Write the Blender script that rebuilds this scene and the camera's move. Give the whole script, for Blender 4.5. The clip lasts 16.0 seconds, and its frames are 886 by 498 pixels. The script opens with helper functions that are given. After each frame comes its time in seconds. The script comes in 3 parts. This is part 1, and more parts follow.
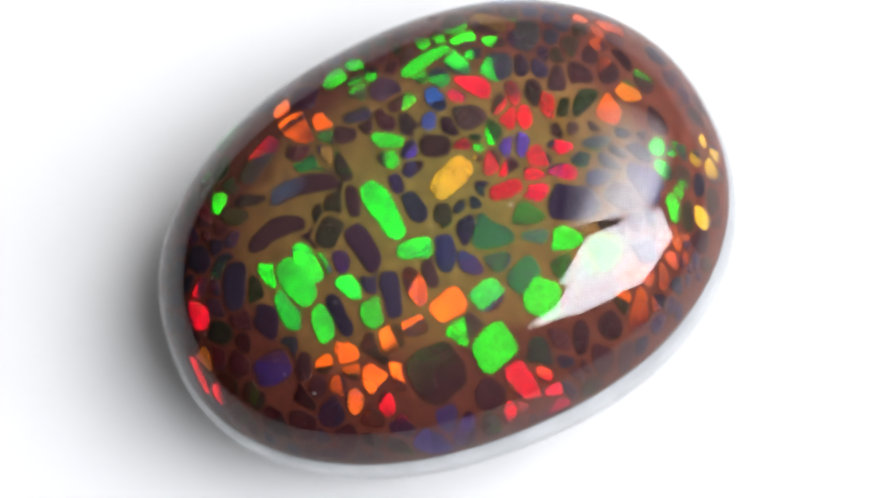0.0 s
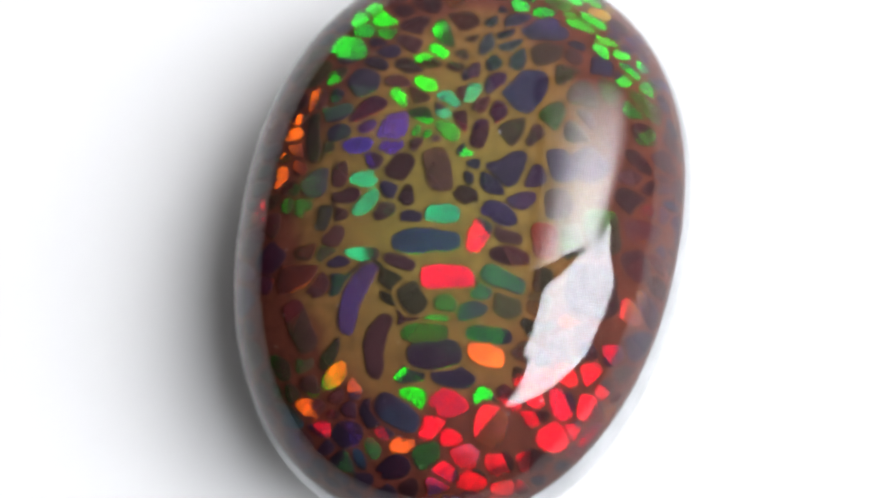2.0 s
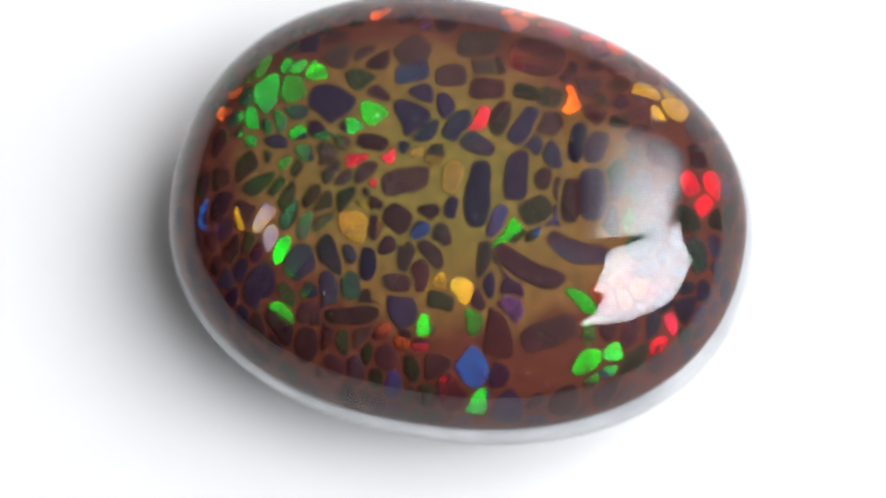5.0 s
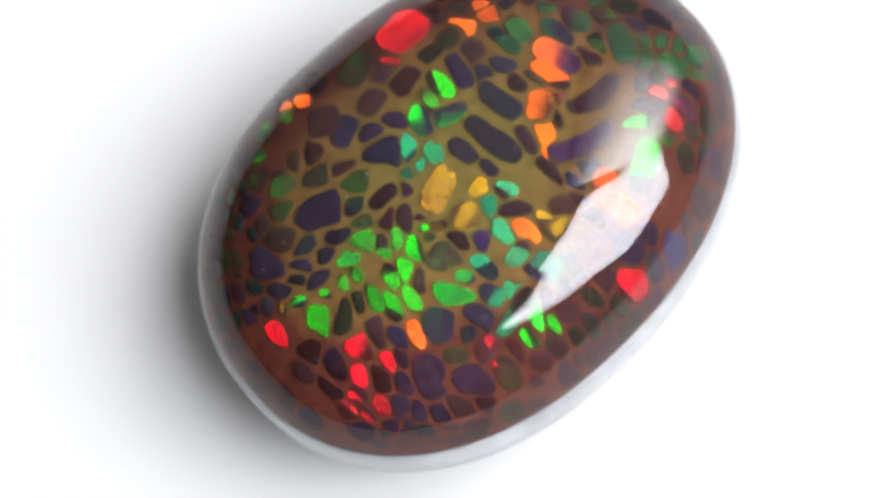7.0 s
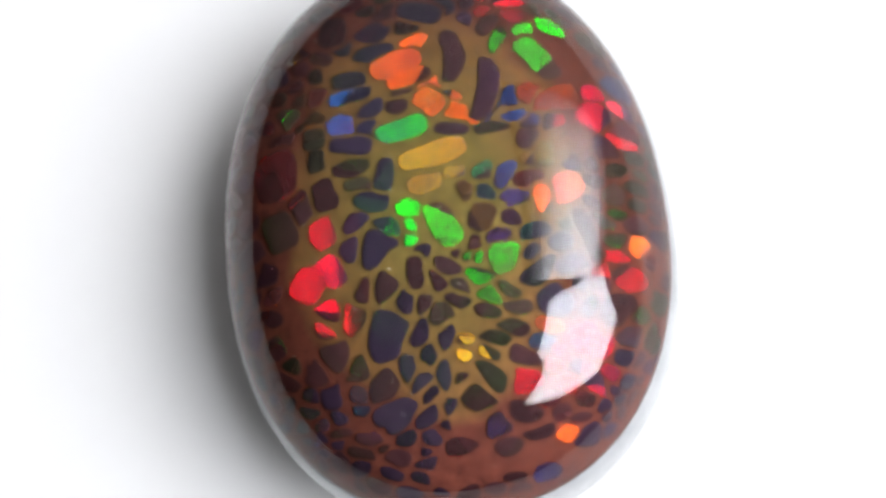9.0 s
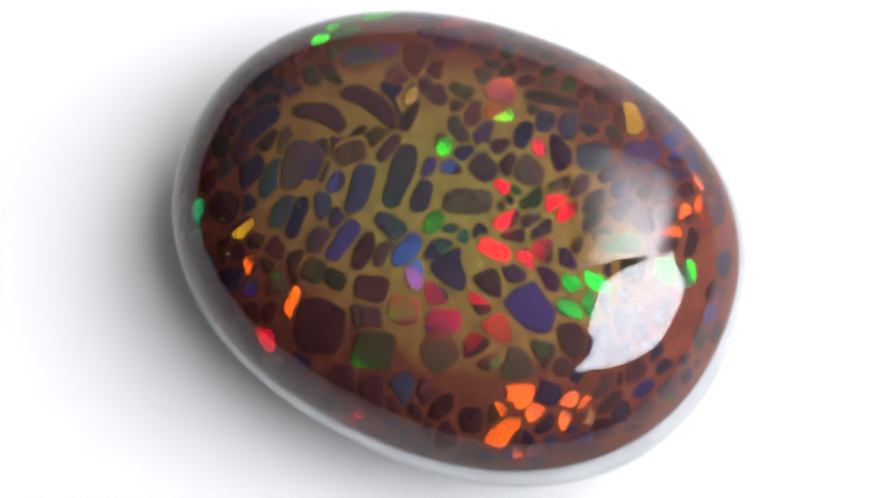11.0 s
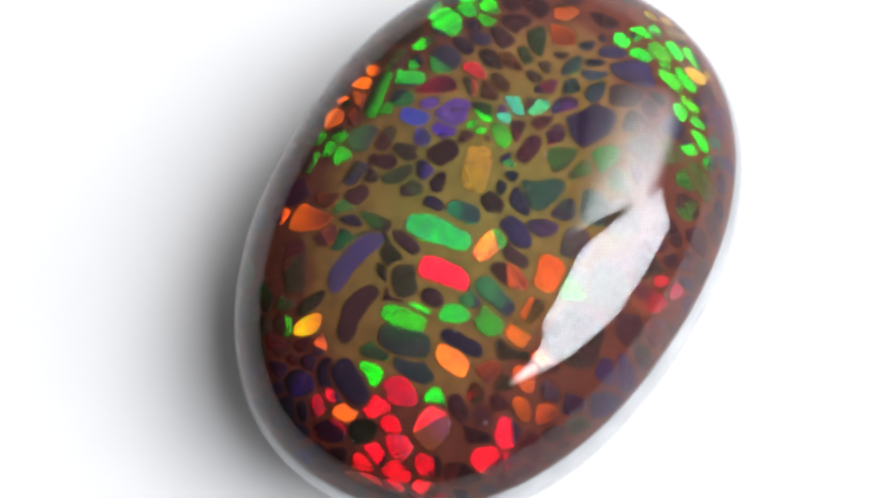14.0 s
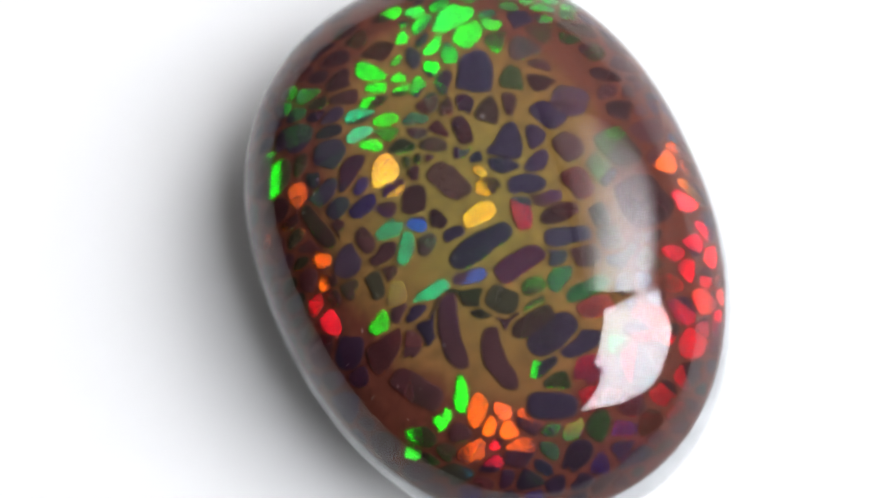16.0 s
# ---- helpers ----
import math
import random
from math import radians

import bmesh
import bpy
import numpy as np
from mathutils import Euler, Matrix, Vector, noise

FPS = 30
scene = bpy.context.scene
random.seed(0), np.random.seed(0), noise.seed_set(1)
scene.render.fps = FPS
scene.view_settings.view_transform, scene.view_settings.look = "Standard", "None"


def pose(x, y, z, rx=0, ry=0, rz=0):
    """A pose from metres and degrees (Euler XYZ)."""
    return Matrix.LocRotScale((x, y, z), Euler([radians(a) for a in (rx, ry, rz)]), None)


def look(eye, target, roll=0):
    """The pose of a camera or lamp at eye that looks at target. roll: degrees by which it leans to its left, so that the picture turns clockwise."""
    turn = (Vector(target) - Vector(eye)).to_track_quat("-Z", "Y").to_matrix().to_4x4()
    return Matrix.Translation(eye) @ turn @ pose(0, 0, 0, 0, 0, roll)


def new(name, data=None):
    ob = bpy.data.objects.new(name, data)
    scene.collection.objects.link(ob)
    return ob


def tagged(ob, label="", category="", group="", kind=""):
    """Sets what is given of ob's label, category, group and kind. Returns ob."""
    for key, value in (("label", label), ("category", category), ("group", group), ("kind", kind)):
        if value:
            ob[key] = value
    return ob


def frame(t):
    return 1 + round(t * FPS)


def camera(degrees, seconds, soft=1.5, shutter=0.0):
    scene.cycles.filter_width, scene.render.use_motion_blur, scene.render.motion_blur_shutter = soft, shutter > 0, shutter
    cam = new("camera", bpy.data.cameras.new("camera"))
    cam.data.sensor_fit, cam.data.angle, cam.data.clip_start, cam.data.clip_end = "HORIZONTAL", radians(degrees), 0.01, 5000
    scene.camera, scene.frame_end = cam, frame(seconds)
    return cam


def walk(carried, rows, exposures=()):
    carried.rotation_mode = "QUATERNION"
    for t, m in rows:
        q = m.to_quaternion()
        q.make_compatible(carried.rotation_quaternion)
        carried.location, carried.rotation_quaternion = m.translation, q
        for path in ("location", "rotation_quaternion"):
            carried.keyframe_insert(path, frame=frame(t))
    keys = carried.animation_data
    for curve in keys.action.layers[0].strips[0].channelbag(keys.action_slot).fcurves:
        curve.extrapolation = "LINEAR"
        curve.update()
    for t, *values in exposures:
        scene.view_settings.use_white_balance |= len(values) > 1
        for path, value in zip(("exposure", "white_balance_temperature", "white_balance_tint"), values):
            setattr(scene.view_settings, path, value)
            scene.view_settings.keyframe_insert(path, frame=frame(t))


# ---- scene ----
MM = 0.001

# ---- camera: fixed, looking steeply down at the stone
cam = camera(25, 16.0, soft=3.8)
ELEVATION = radians(71)
SIDEWAYS = 25
DISTANCE = 63.1 * MM
CENTRE = Vector((0, 0, 3.3 * MM))
TO_CAMERA = Matrix.Rotation(radians(SIDEWAYS), 3, "Z") @ Vector((0, -math.cos(ELEVATION), math.sin(ELEVATION)))
STAND = look(CENTRE + DISTANCE * TO_CAMERA, CENTRE, -SIDEWAYS)
walk(cam, [(0, STAND), (16, STAND)])

# ---- light: a bright window at the side, a glow panel added for the paler lit wall above it, soft white room overhead
TO_WINDOW = Vector((0.64, -0.30, 0.75)).normalized()
REACH = 0.6
WINDOW_SIDE = Vector((0, 0, 1)).cross(TO_WINDOW).normalized()
WINDOW_UP = TO_WINDOW.cross(WINDOW_SIDE)
TO_PANE_TOP = (TO_WINDOW * 0.25 + WINDOW_SIDE * 0.049 + WINDOW_UP * 0.039).normalized()


def glow_material(name, color, strength, fading):
    m = bpy.data.materials.new(name)
    m.use_nodes = True
    n, l = m.node_tree.nodes, m.node_tree.links
    n.clear()
    out, e = n.new("ShaderNodeOutputMaterial"), n.new("ShaderNodeEmission")
    e.inputs["Color"].default_value, e.inputs["Strength"].default_value = (*color, 1), strength
    if fading:
        fall = n.new("ShaderNodeAttribute")
        fall.attribute_name = "fall"
        mul = n.new("ShaderNodeMath")
        mul.operation = "MULTIPLY"
        mul.inputs[1].default_value = strength
        l.new(fall.outputs["Fac"], mul.inputs[0])
        l.new(mul.outputs[0], e.inputs["Strength"])
    l.new(e.outputs[0], out.inputs["Surface"])
    return m


def build_window():
    """The bright part of a window beside the stone, cut by what stands before it."""
    outline = ((-0.092, 0.03), (-0.056, 0.026), (-0.022, 0.036), (-0.021, 0.054), (0.046, 0.071), (0.132, -0.028), (0.112, -0.052), (0.096, -0.096), (0.01, -0.088), (-0.052, -0.027))
    me = bpy.data.meshes.new("window_1")
    me.from_pydata([CENTRE + REACH * TO_WINDOW + (WINDOW_SIDE * x + WINDOW_UP * y) * REACH / 0.232 for x, y in outline], [], [tuple(range(len(outline)))])
    me.materials.append(glow_material("daylight", (0.885, 0.94, 1.01), 23.5, False))
    tagged(new("window_1", me), "bright daylit window", "window", kind="structure")


def build_haze_panel():
    """Added glow panel for the dome's haze; painted falloff, brightest at its lower edge."""
    corners = [Vector(c).normalized() for c in ((0.22, 0.66, 0.72), (0.80, 0.62, 0.16), (0.80, 0.12, 0.58), (0.31, 0.05, 0.95))]
    verts, faces, fall = [], [], []
    steps = 32
    for k in range(steps + 1):
        v = k / steps
        for i in range(steps + 1):
            u = i / steps
            low = corners[3].lerp(corners[2], u)
            high = corners[0].lerp(corners[1], u)
            verts.append(CENTRE + REACH * 1.1 * low.lerp(high, v))
            across = math.sin(math.pi * u ** 1.4) ** 1.3
            streaks = 0.78 + 0.5 * noise.noise((u * 6.0, v * 1.2, 4.0))
            fall.append(max(0.0, (1 - v) ** 0.9 * across * streaks))
    for k in range(steps):
        for i in range(steps):
            a = k * (steps + 1) + i
            faces.append((a, a + 1, a + steps + 2, a + steps + 1))
    me = bpy.data.meshes.new("curtain")
    me.from_pydata(verts, [], faces)
    me.attributes.new("fall", "FLOAT", "POINT").data.foreach_set("value", fall)
    me.materials.append(glow_material("haze_glow", (0.95, 0.98, 1.03), 29.0, True))
    tagged(new("curtain", me), "added glow panel standing in for a lit wall", "curtain", kind="structure")


build_window()
build_haze_panel()

world = bpy.data.worlds.new("white_room")
scene.world = world
world.use_nodes = True
wn, wl = world.node_tree.nodes, world.node_tree.links
wn.clear()
w_out = wn.new("ShaderNodeOutputWorld")
w_back = wn.new("ShaderNodeBackground")
w_coord = wn.new("ShaderNodeTexCoord")
w_split = wn.new("ShaderNodeSeparateXYZ")
w_ramp = wn.new("ShaderNodeValToRGB")
w_stops = w_ramp.color_ramp.elements
w_stops[0].color = (0.14, 0.14, 0.142, 1)
w_stops[1].color = (0.24, 0.242, 0.245, 1)
for w_at, w_grey in ((0.35, 0.28), (0.65, 0.27)):
    w_stops.new(w_at).color = (w_grey, w_grey, w_grey * 1.01, 1)
wl.new(w_coord.outputs["Generated"], w_split.inputs[0])
wl.new(w_split.outputs["Z"], w_ramp.inputs[0])
# the room is brighter on the window's side and dimmer on the far side
w_side = wn.new("ShaderNodeMapRange")
w_side.inputs["From Min"].default_value, w_side.inputs["From Max"].default_value = -0.62, 1
w_side.inputs["To Min"].default_value, w_side.inputs["To Max"].default_value = 0.0, 1.6
w_mix = wn.new("ShaderNodeVectorMath")
w_mix.operation = "SCALE"
w_way = wn.new("ShaderNodeVectorMath")
w_way.operation = "DOT_PRODUCT"
w_way.inputs[1].default_value = (0.80, 0.55, 0.24)
wl.new(w_coord.outputs["Generated"], w_way.inputs[0])
wl.new(w_way.outputs["Value"], w_side.inputs["Value"])
wl.new(w_ramp.outputs[0], w_mix.inputs[0])
wl.new(w_side.outputs[0], w_mix.inputs["Scale"])
wl.new(w_mix.outputs[0], w_back.inputs["Color"])
wl.new(w_back.outputs[0], w_out.inputs["Surface"])
w_back.inputs["Strength"].default_value = 1.3


# ---- materials
def material(name):
    m = bpy.data.materials.new(name)
    m.use_nodes = True
    n, l = m.node_tree.nodes, m.node_tree.links
    n.clear()
    return m, n, l, n.new("ShaderNodeOutputMaterial")


def noise_node(n, l, coord, scale, detail=4.0, rough=0.55):
    tex = n.new("ShaderNodeTexNoise")
    tex.inputs["Scale"].default_value, tex.inputs["Detail"].default_value = scale, detail
    tex.inputs["Roughness"].default_value = rough
    l.new(coord, tex.inputs["Vector"])
    return tex.outputs["Fac"]


def ramp(n, l, value, stops):
    r = n.new("ShaderNodeValToRGB")
    e = r.color_ramp.elements
    while len(e) < len(stops):
        e.new(0.5)
    for el, (at, col) in zip(e, stops):
        el.position, el.color = at, (*col, 1)
    l.new(value, r.inputs[0])
    return r.outputs[0]


def paper_material():
    m, n, l, out = material("matt_white_board")
    b = n.new("ShaderNodeBsdfPrincipled")
    geo = n.new("ShaderNodeTexCoord").outputs["Object"]
    l.new(ramp(n, l, noise_node(n, l, geo, 60), [(0.3, (0.448, 0.431, 0.419)), (0.7, (0.468, 0.450, 0.438))]), b.inputs["Base Color"])
    b.inputs["Roughness"].default_value = 0.55
    bump = n.new("ShaderNodeBump")
    bump.inputs["Strength"].default_value, bump.inputs["Distance"].default_value = 0.05, 0.00002
    l.new(noise_node(n, l, geo, 6000, 2), bump.inputs["Height"])
    l.new(bump.outputs[0], b.inputs["Normal"])
    l.new(b.outputs[0], out.inputs["Surface"])
    return m


def crystal_material():
    m, n, l, out = material("clear_opal")
    g = n.new("ShaderNodeBsdfGlass")
    g.inputs["IOR"].default_value, g.inputs["Roughness"].default_value = 1.45, 0.0
    g.inputs["Color"].default_value = (0.985, 0.98, 0.975, 1)
    geo = n.new("ShaderNodeTexCoord").outputs["Object"]
    bump = n.new("ShaderNodeBump")
    bump.inputs["Strength"].default_value, bump.inputs["Distance"].default_value = 0.06, 0.00002
    l.new(noise_node(n, l, geo, 500, 2), bump.inputs["Height"])
    l.new(bump.outputs[0], g.inputs["Normal"])
    l.new(g.outputs[0], out.inputs["Surface"])
    return m


def matrix_material():
    """The brown body between the cells, olive in the deep middle and redder where it thins out; shade is painted into
    its rim and one end.
    """
    m, n, l, out = material("brown_opal_body")
    b = n.new("ShaderNodeBsdfPrincipled")
    geo = n.new("ShaderNodeTexCoord").outputs["Object"]
    scaled = n.new("ShaderNodeMapping")
    scaled.inputs["Scale"].default_value = (1 / (8.4 * MM), 1 / (6.08 * MM), 0)
    l.new(geo, scaled.inputs["Vector"])
    size = n.new("ShaderNodeVectorMath")
    size.operation = "LENGTH"
    l.new(scaled.outputs[0], size.inputs[0])
    wob = n.new("ShaderNodeMath")
    wob.operation = "MULTIPLY_ADD"
    l.new(noise_node(n, l, geo, 260, 3), wob.inputs[0])
    wob.inputs[1].default_value = 0.5
    l.new(size.outputs["Value"], wob.inputs[2])
    # the rim's red is its own; the last stop also paints in its shade
    zones = ramp(n, l, wob.outputs[0], [(0.5, (0.080, 0.058, 0.0150)), (0.90, (0.080, 0.039, 0.0135)), (1.28, (0.052, 0.0150, 0.0100))])
    mix = n.new("ShaderNodeMix")
    mix.data_type, mix.blend_type = "RGBA", "MULTIPLY"
    mix.inputs[0].default_value = 1.0
    l.new(zones, mix.inputs[6])
    l.new(ramp(n, l, noise_node(n, l, geo, 2500, 5, 0.7), [(0.25, (0.52, 0.52, 0.55)), (0.7, (1.18, 1.14, 1.06))]), mix.inputs[7])
    specks = n.new("ShaderNodeMix")
    specks.data_type, specks.blend_type = "RGBA", "MULTIPLY"
    specks.inputs[0].default_value = 1.0
    l.new(mix.outputs[2], specks.inputs[6])
    l.new(ramp(n, l, noise_node(n, l, geo, 6500, 2, 0.5), [(0.26, (0.45, 0.42, 0.42)), (0.36, (1.0, 1.0, 1.0))]), specks.inputs[7])
    along = n.new("ShaderNodeSeparateXYZ")
    l.new(scaled.outputs[0], along.inputs[0])
    shift = n.new("ShaderNodeMath")
    shift.operation = "MULTIPLY_ADD"
    shift.inputs[1].default_value = 0.5
    shift.inputs[2].default_value = 0.5
    slant = n.new("ShaderNodeMath")
    slant.operation = "MULTIPLY_ADD"
    slant.inputs[1].default_value = 0.35
    l.new(along.outputs["Y"], slant.inputs[0])
    l.new(along.outputs["X"], slant.inputs[2])
    l.new(slant.outputs[0], shift.inputs[0])
    ends = n.new("ShaderNodeMix")
    ends.data_type, ends.blend_type = "RGBA", "MULTIPLY"
    ends.inputs[0].default_value = 1.0
    l.new(specks.outputs[2], ends.inputs[6])
    # painted in: shade darkens one end, haze and a paler body lighten the other
    l.new(ramp(n, l, shift.outputs[0], [(0.03, (0.78, 0.72, 0.74)), (0.20, (0.88, 0.84, 0.86)), (0.44, (0.98, 0.98, 0.98)), (0.75, (1.08, 1.06, 1.06)), (1.0, (1.4, 1.35, 1.4))]), ends.inputs[7])
    l.new(ends.outputs[2], b.inputs["Base Color"])
    b.inputs["Roughness"].default_value = 0.6
    b.inputs["Specular IOR Level"].default_value = 0.0
    l.new(b.outputs[0], out.inputs["Surface"])
    return m


def potch_material():
    m, n, l, out = material("milky_potch")
    b = n.new("ShaderNodeBsdfPrincipled")
    geo = n.new("ShaderNodeTexCoord").outputs["Object"]
    l.new(ramp(n, l, noise_node(n, l, geo, 420, 5, 0.6), [(0.3, (0.14, 0.14, 0.142)), (0.7, (0.24, 0.238, 0.24))]), b.inputs["Base Color"])
    b.inputs["Roughness"].default_value = 0.5
    b.inputs["Specular IOR Level"].default_value = 0.0
    l.new(b.outputs[0], out.inputs["Surface"])
    return m


def cell_material():
    """Dark silica cells; the families of lattice planes in each throw back one colour when they face the light."""
    m, n, l, out = material("harlequin_cell")
    b = n.new("ShaderNodeBsdfPrincipled")
    geo = n.new("ShaderNodeTexCoord").outputs["Object"]
    shade = n.new("ShaderNodeAttribute")
    shade.attribute_name = "body"
    mix = n.new("ShaderNodeMix")
    mix.data_type, mix.blend_type = "RGBA", "MULTIPLY"
    mix.inputs[0].default_value = 1.0
    l.new(shade.outputs["Color"], mix.inputs[6])
    l.new(ramp(n, l, noise_node(n, l, geo, 1800, 4, 0.65), [(0.3, (0.7, 0.7, 0.7)), (0.7, (1.2, 1.15, 1.1))]), mix.inputs[7])
    l.new(mix.outputs[2], b.inputs["Base Color"])
    b.inputs["Roughness"].default_value = 0.5
    b.inputs["Specular IOR Level"].default_value = 0.0
    total = b.outputs[0]
    side = n.new("ShaderNodeAttribute")
    side.attribute_name = "side"
    sides = n.new("ShaderNodeSeparateXYZ")
    l.new(side.outputs["Vector"], sides.inputs[0])
    for k, axis in zip("abc", "XYZ"):
        hue, tilt = n.new("ShaderNodeAttribute"), n.new("ShaderNodeAttribute")
        hue.attribute_name, tilt.attribute_name = "hue_" + k, "tilt_" + k
        turn = n.new("ShaderNodeVectorTransform")
        turn.vector_type, turn.convert_from, turn.convert_to = "VECTOR", "OBJECT", "WORLD"
        l.new(tilt.outputs["Vector"], turn.inputs[0])
        gl = n.new("ShaderNodeBsdfGlossy")
        gl.inputs["Roughness"].default_value = 0.06
        uneven = n.new("ShaderNodeMix")
        uneven.data_type, uneven.blend_type = "RGBA", "MULTIPLY"
        uneven.inputs[0].default_value = 1.0
        l.new(hue.outputs["Color"], uneven.inputs[6])
        l.new(ramp(n, l, noise_node(n, l, geo, 900 if k == "a" else 1300, 5, 0.7), [(0.3, (0.52, 0.52, 0.52)), (0.62, (1.17, 1.17, 1.17))]), uneven.inputs[7])
        twin = n.new("ShaderNodeMix")
        twin.data_type, twin.blend_type = "RGBA", "MULTIPLY"
        twin.inputs[0].default_value = 1.0
        l.new(uneven.outputs[2], twin.inputs[6])
        l.new(ramp(n, l, sides.outputs[axis], [(0.0, (0.03, 0.03, 0.03)), (0.10, (1.0, 1.0, 1.0))]), twin.inputs[7])
        l.new(twin.outputs[2], gl.inputs["Color"])
        l.new(turn.outputs[0], gl.inputs["Normal"])
        add = n.new("ShaderNodeAddShader")
        l.new(total, add.inputs[0])
        l.new(gl.outputs[0], add.inputs[1])
        total = add.outputs[0]
    l.new(total, out.inputs["Surface"])
    return m


BOARD, CRYSTAL, MATRIX, POTCH, CELL = paper_material(), crystal_material(), matrix_material(), potch_material(), cell_material()


def mesh_object(name, verts, faces, mat, parent=None, smooth=False, label=""):
    me = bpy.data.meshes.new(name)
    me.from_pydata(verts, [], faces)
    me.materials.append(mat)
    if smooth:
        me.polygons.foreach_set("use_smooth", [True] * len(me.polygons))
    ob = new(name, me)
    if parent:
        ob.parent = parent
    if label:
        tagged(ob, label)
    return ob


# ---- the white board under the stone
def build_ground():
    half, drop = 0.5, 0.004
    verts = [(sx * half, sy * half, z) for z in (-drop, 0.0) for sx, sy in ((-1, -1), (1, -1), (1, 1), (-1, 1))]
    faces = [(4, 5, 6, 7), (3, 2, 1, 0), (0, 1, 5, 4), (1, 2, 6, 5), (2, 3, 7, 6), (3, 0, 4, 7)]
    tagged(mesh_object("ground", verts, faces, BOARD), "matt white board under the stone", "board", kind="structure")


build_ground()

# ---- the stone: half axes, dome, underside and girdle height in millimetres
LONG, SHORT, DOME, UNDER, GIRDLE = 9.31, 7.06, 4.8, 3.9, 3.3
CORE_LONG, CORE_SHORT, CORE_RISE, CORE_BASE = 8.62, 6.34, 3.35, 3.9
IOR = 1.45
SQUARE = 2.2
FULL = 2.3
EGG = 0.045


def oval(x, y):
    """0 in the middle, 1 on the outline of an oval with half axes of 1 that is a little squarer than an ellipse."""
    return (abs(x) ** SQUARE + abs(y) ** SQUARE) ** (1 / SQUARE)


def outline(x, y, long, short):
    """0 in the middle, 1 on the stone's outline with these half axes; one end is a little narrower than the other."""
    return oval(x / long, y / (short * (1 + EGG * x / LONG)))


def core_height(x, y):
    return CORE_BASE + CORE_RISE * math.sqrt(max(0.0, 1 - outline(x, y, CORE_LONG, CORE_SHORT) ** 2))


def rings_mesh(name, profile, turns, mat, parent, label):
    """A closed body from (share of half axes, half axes, height) rings, with a point at each end."""
    verts, faces = [(0, 0, profile[0][2] * MM)], []
    for share_x, share_y, z in profile[1:-1]:
        for i in range(turns):
            c, d = math.cos(2 * math.pi * i / turns), math.sin(2 * math.pi * i / turns)
            k = MM / oval(c, d)
            verts.append((share_x * c * k, share_y * d * k * (1 + EGG * share_x * c * k / MM / LONG), z * MM))
    verts.append((0, 0, profile[-1][2] * MM))
    count = len(profile) - 2
    for i in range(turns):
        j = (i + 1) % turns
        faces.append((0, 1 + j, 1 + i))
        for k in range(count - 1):
            p, q = 1 + k * turns, 1 + (k + 1) * turns
            faces.append((p + i, p + j, q + j, q + i))
        last = 1 + (count - 1) * turns
        faces.append((last + i, last + j, len(verts) - 1))
    return mesh_object(name, verts, faces, mat, parent, True, label)


opal = tagged(new("opal_cabochon"), "oval polished brown opal with dark cells and coloured flashes", "gemstone")


def build_shell():
    profile = [(0, 0, 0.02)]
    low = math.asin((GIRDLE - 0.02) / UNDER)
    flat = math.cos(low)
    for k in range(1, 7):
        profile.append((LONG * flat * k / 7, SHORT * flat * k / 7, 0.02))
    for k in range(25):
        a = -low * (1 - k / 24)
        profile.append((LONG * math.cos(a), SHORT * math.cos(a), GIRDLE + UNDER * math.sin(a)))
    for k in range(1, 56):
        a = math.pi / 2 * k / 56
        r, z = math.cos(a) ** (2 / FULL), math.sin(a) ** (2 / FULL)
        profile.append((LONG * r, SHORT * r, GIRDLE + DOME * z))
    profile.append((0, 0, GIRDLE + DOME))
    ob = rings_mesh("clear_shell", profile, 180, CRYSTAL, opal, "clear glassy polished outer dome")
    ob.visible_shadow = False


def build_core():
    profile = [(0, 0, CORE_BASE - 0.1)]
    for k in range(1, 8):
        s = 0.97 * k / 7
        profile.append((CORE_LONG * s, CORE_SHORT * s, CORE_BASE - 0.1 * (1 - 0.6 * (k / 7) ** 6)))
    for k in range(0, 30):
        a = math.pi / 2 * k / 30
        profile.append((CORE_LONG * math.cos(a), CORE_SHORT * math.cos(a), CORE_BASE + CORE_RISE * math.sin(a)))
    profile.append((0, 0, CORE_BASE + CORE_RISE))
    rings_mesh("body", profile, 120, MATRIX, opal, "brown translucent body with olive middle")


def build_potch():
    """The colourless layer under the coloured body; it fills the underside and shows as a grey rim."""
    profile = [(0, 0, 0.08)]
    low = math.asin((GIRDLE - 0.08) / UNDER)
    for k in range(1, 5):
        profile.append((LONG * math.cos(low) * 0.97 * k / 5, SHORT * math.cos(low) * 0.97 * k / 5, 0.08))
    for k in range(15):
        a = -low * (1 - k / 14)
        profile.append(((LONG - 0.14) * math.cos(a), (SHORT - 0.14) * math.cos(a), GIRDLE + UNDER * math.sin(a)))
    top = CORE_BASE - 0.14
    profile += [(CORE_LONG + 0.1, CORE_SHORT + 0.1, top), (CORE_LONG * 0.5, CORE_SHORT * 0.5, top), (0, 0, top)]
    rings_mesh("potch_base", profile, 120, POTCH, opal, "milky grey translucent base layer")


build_shell()
build_core()
build_potch()

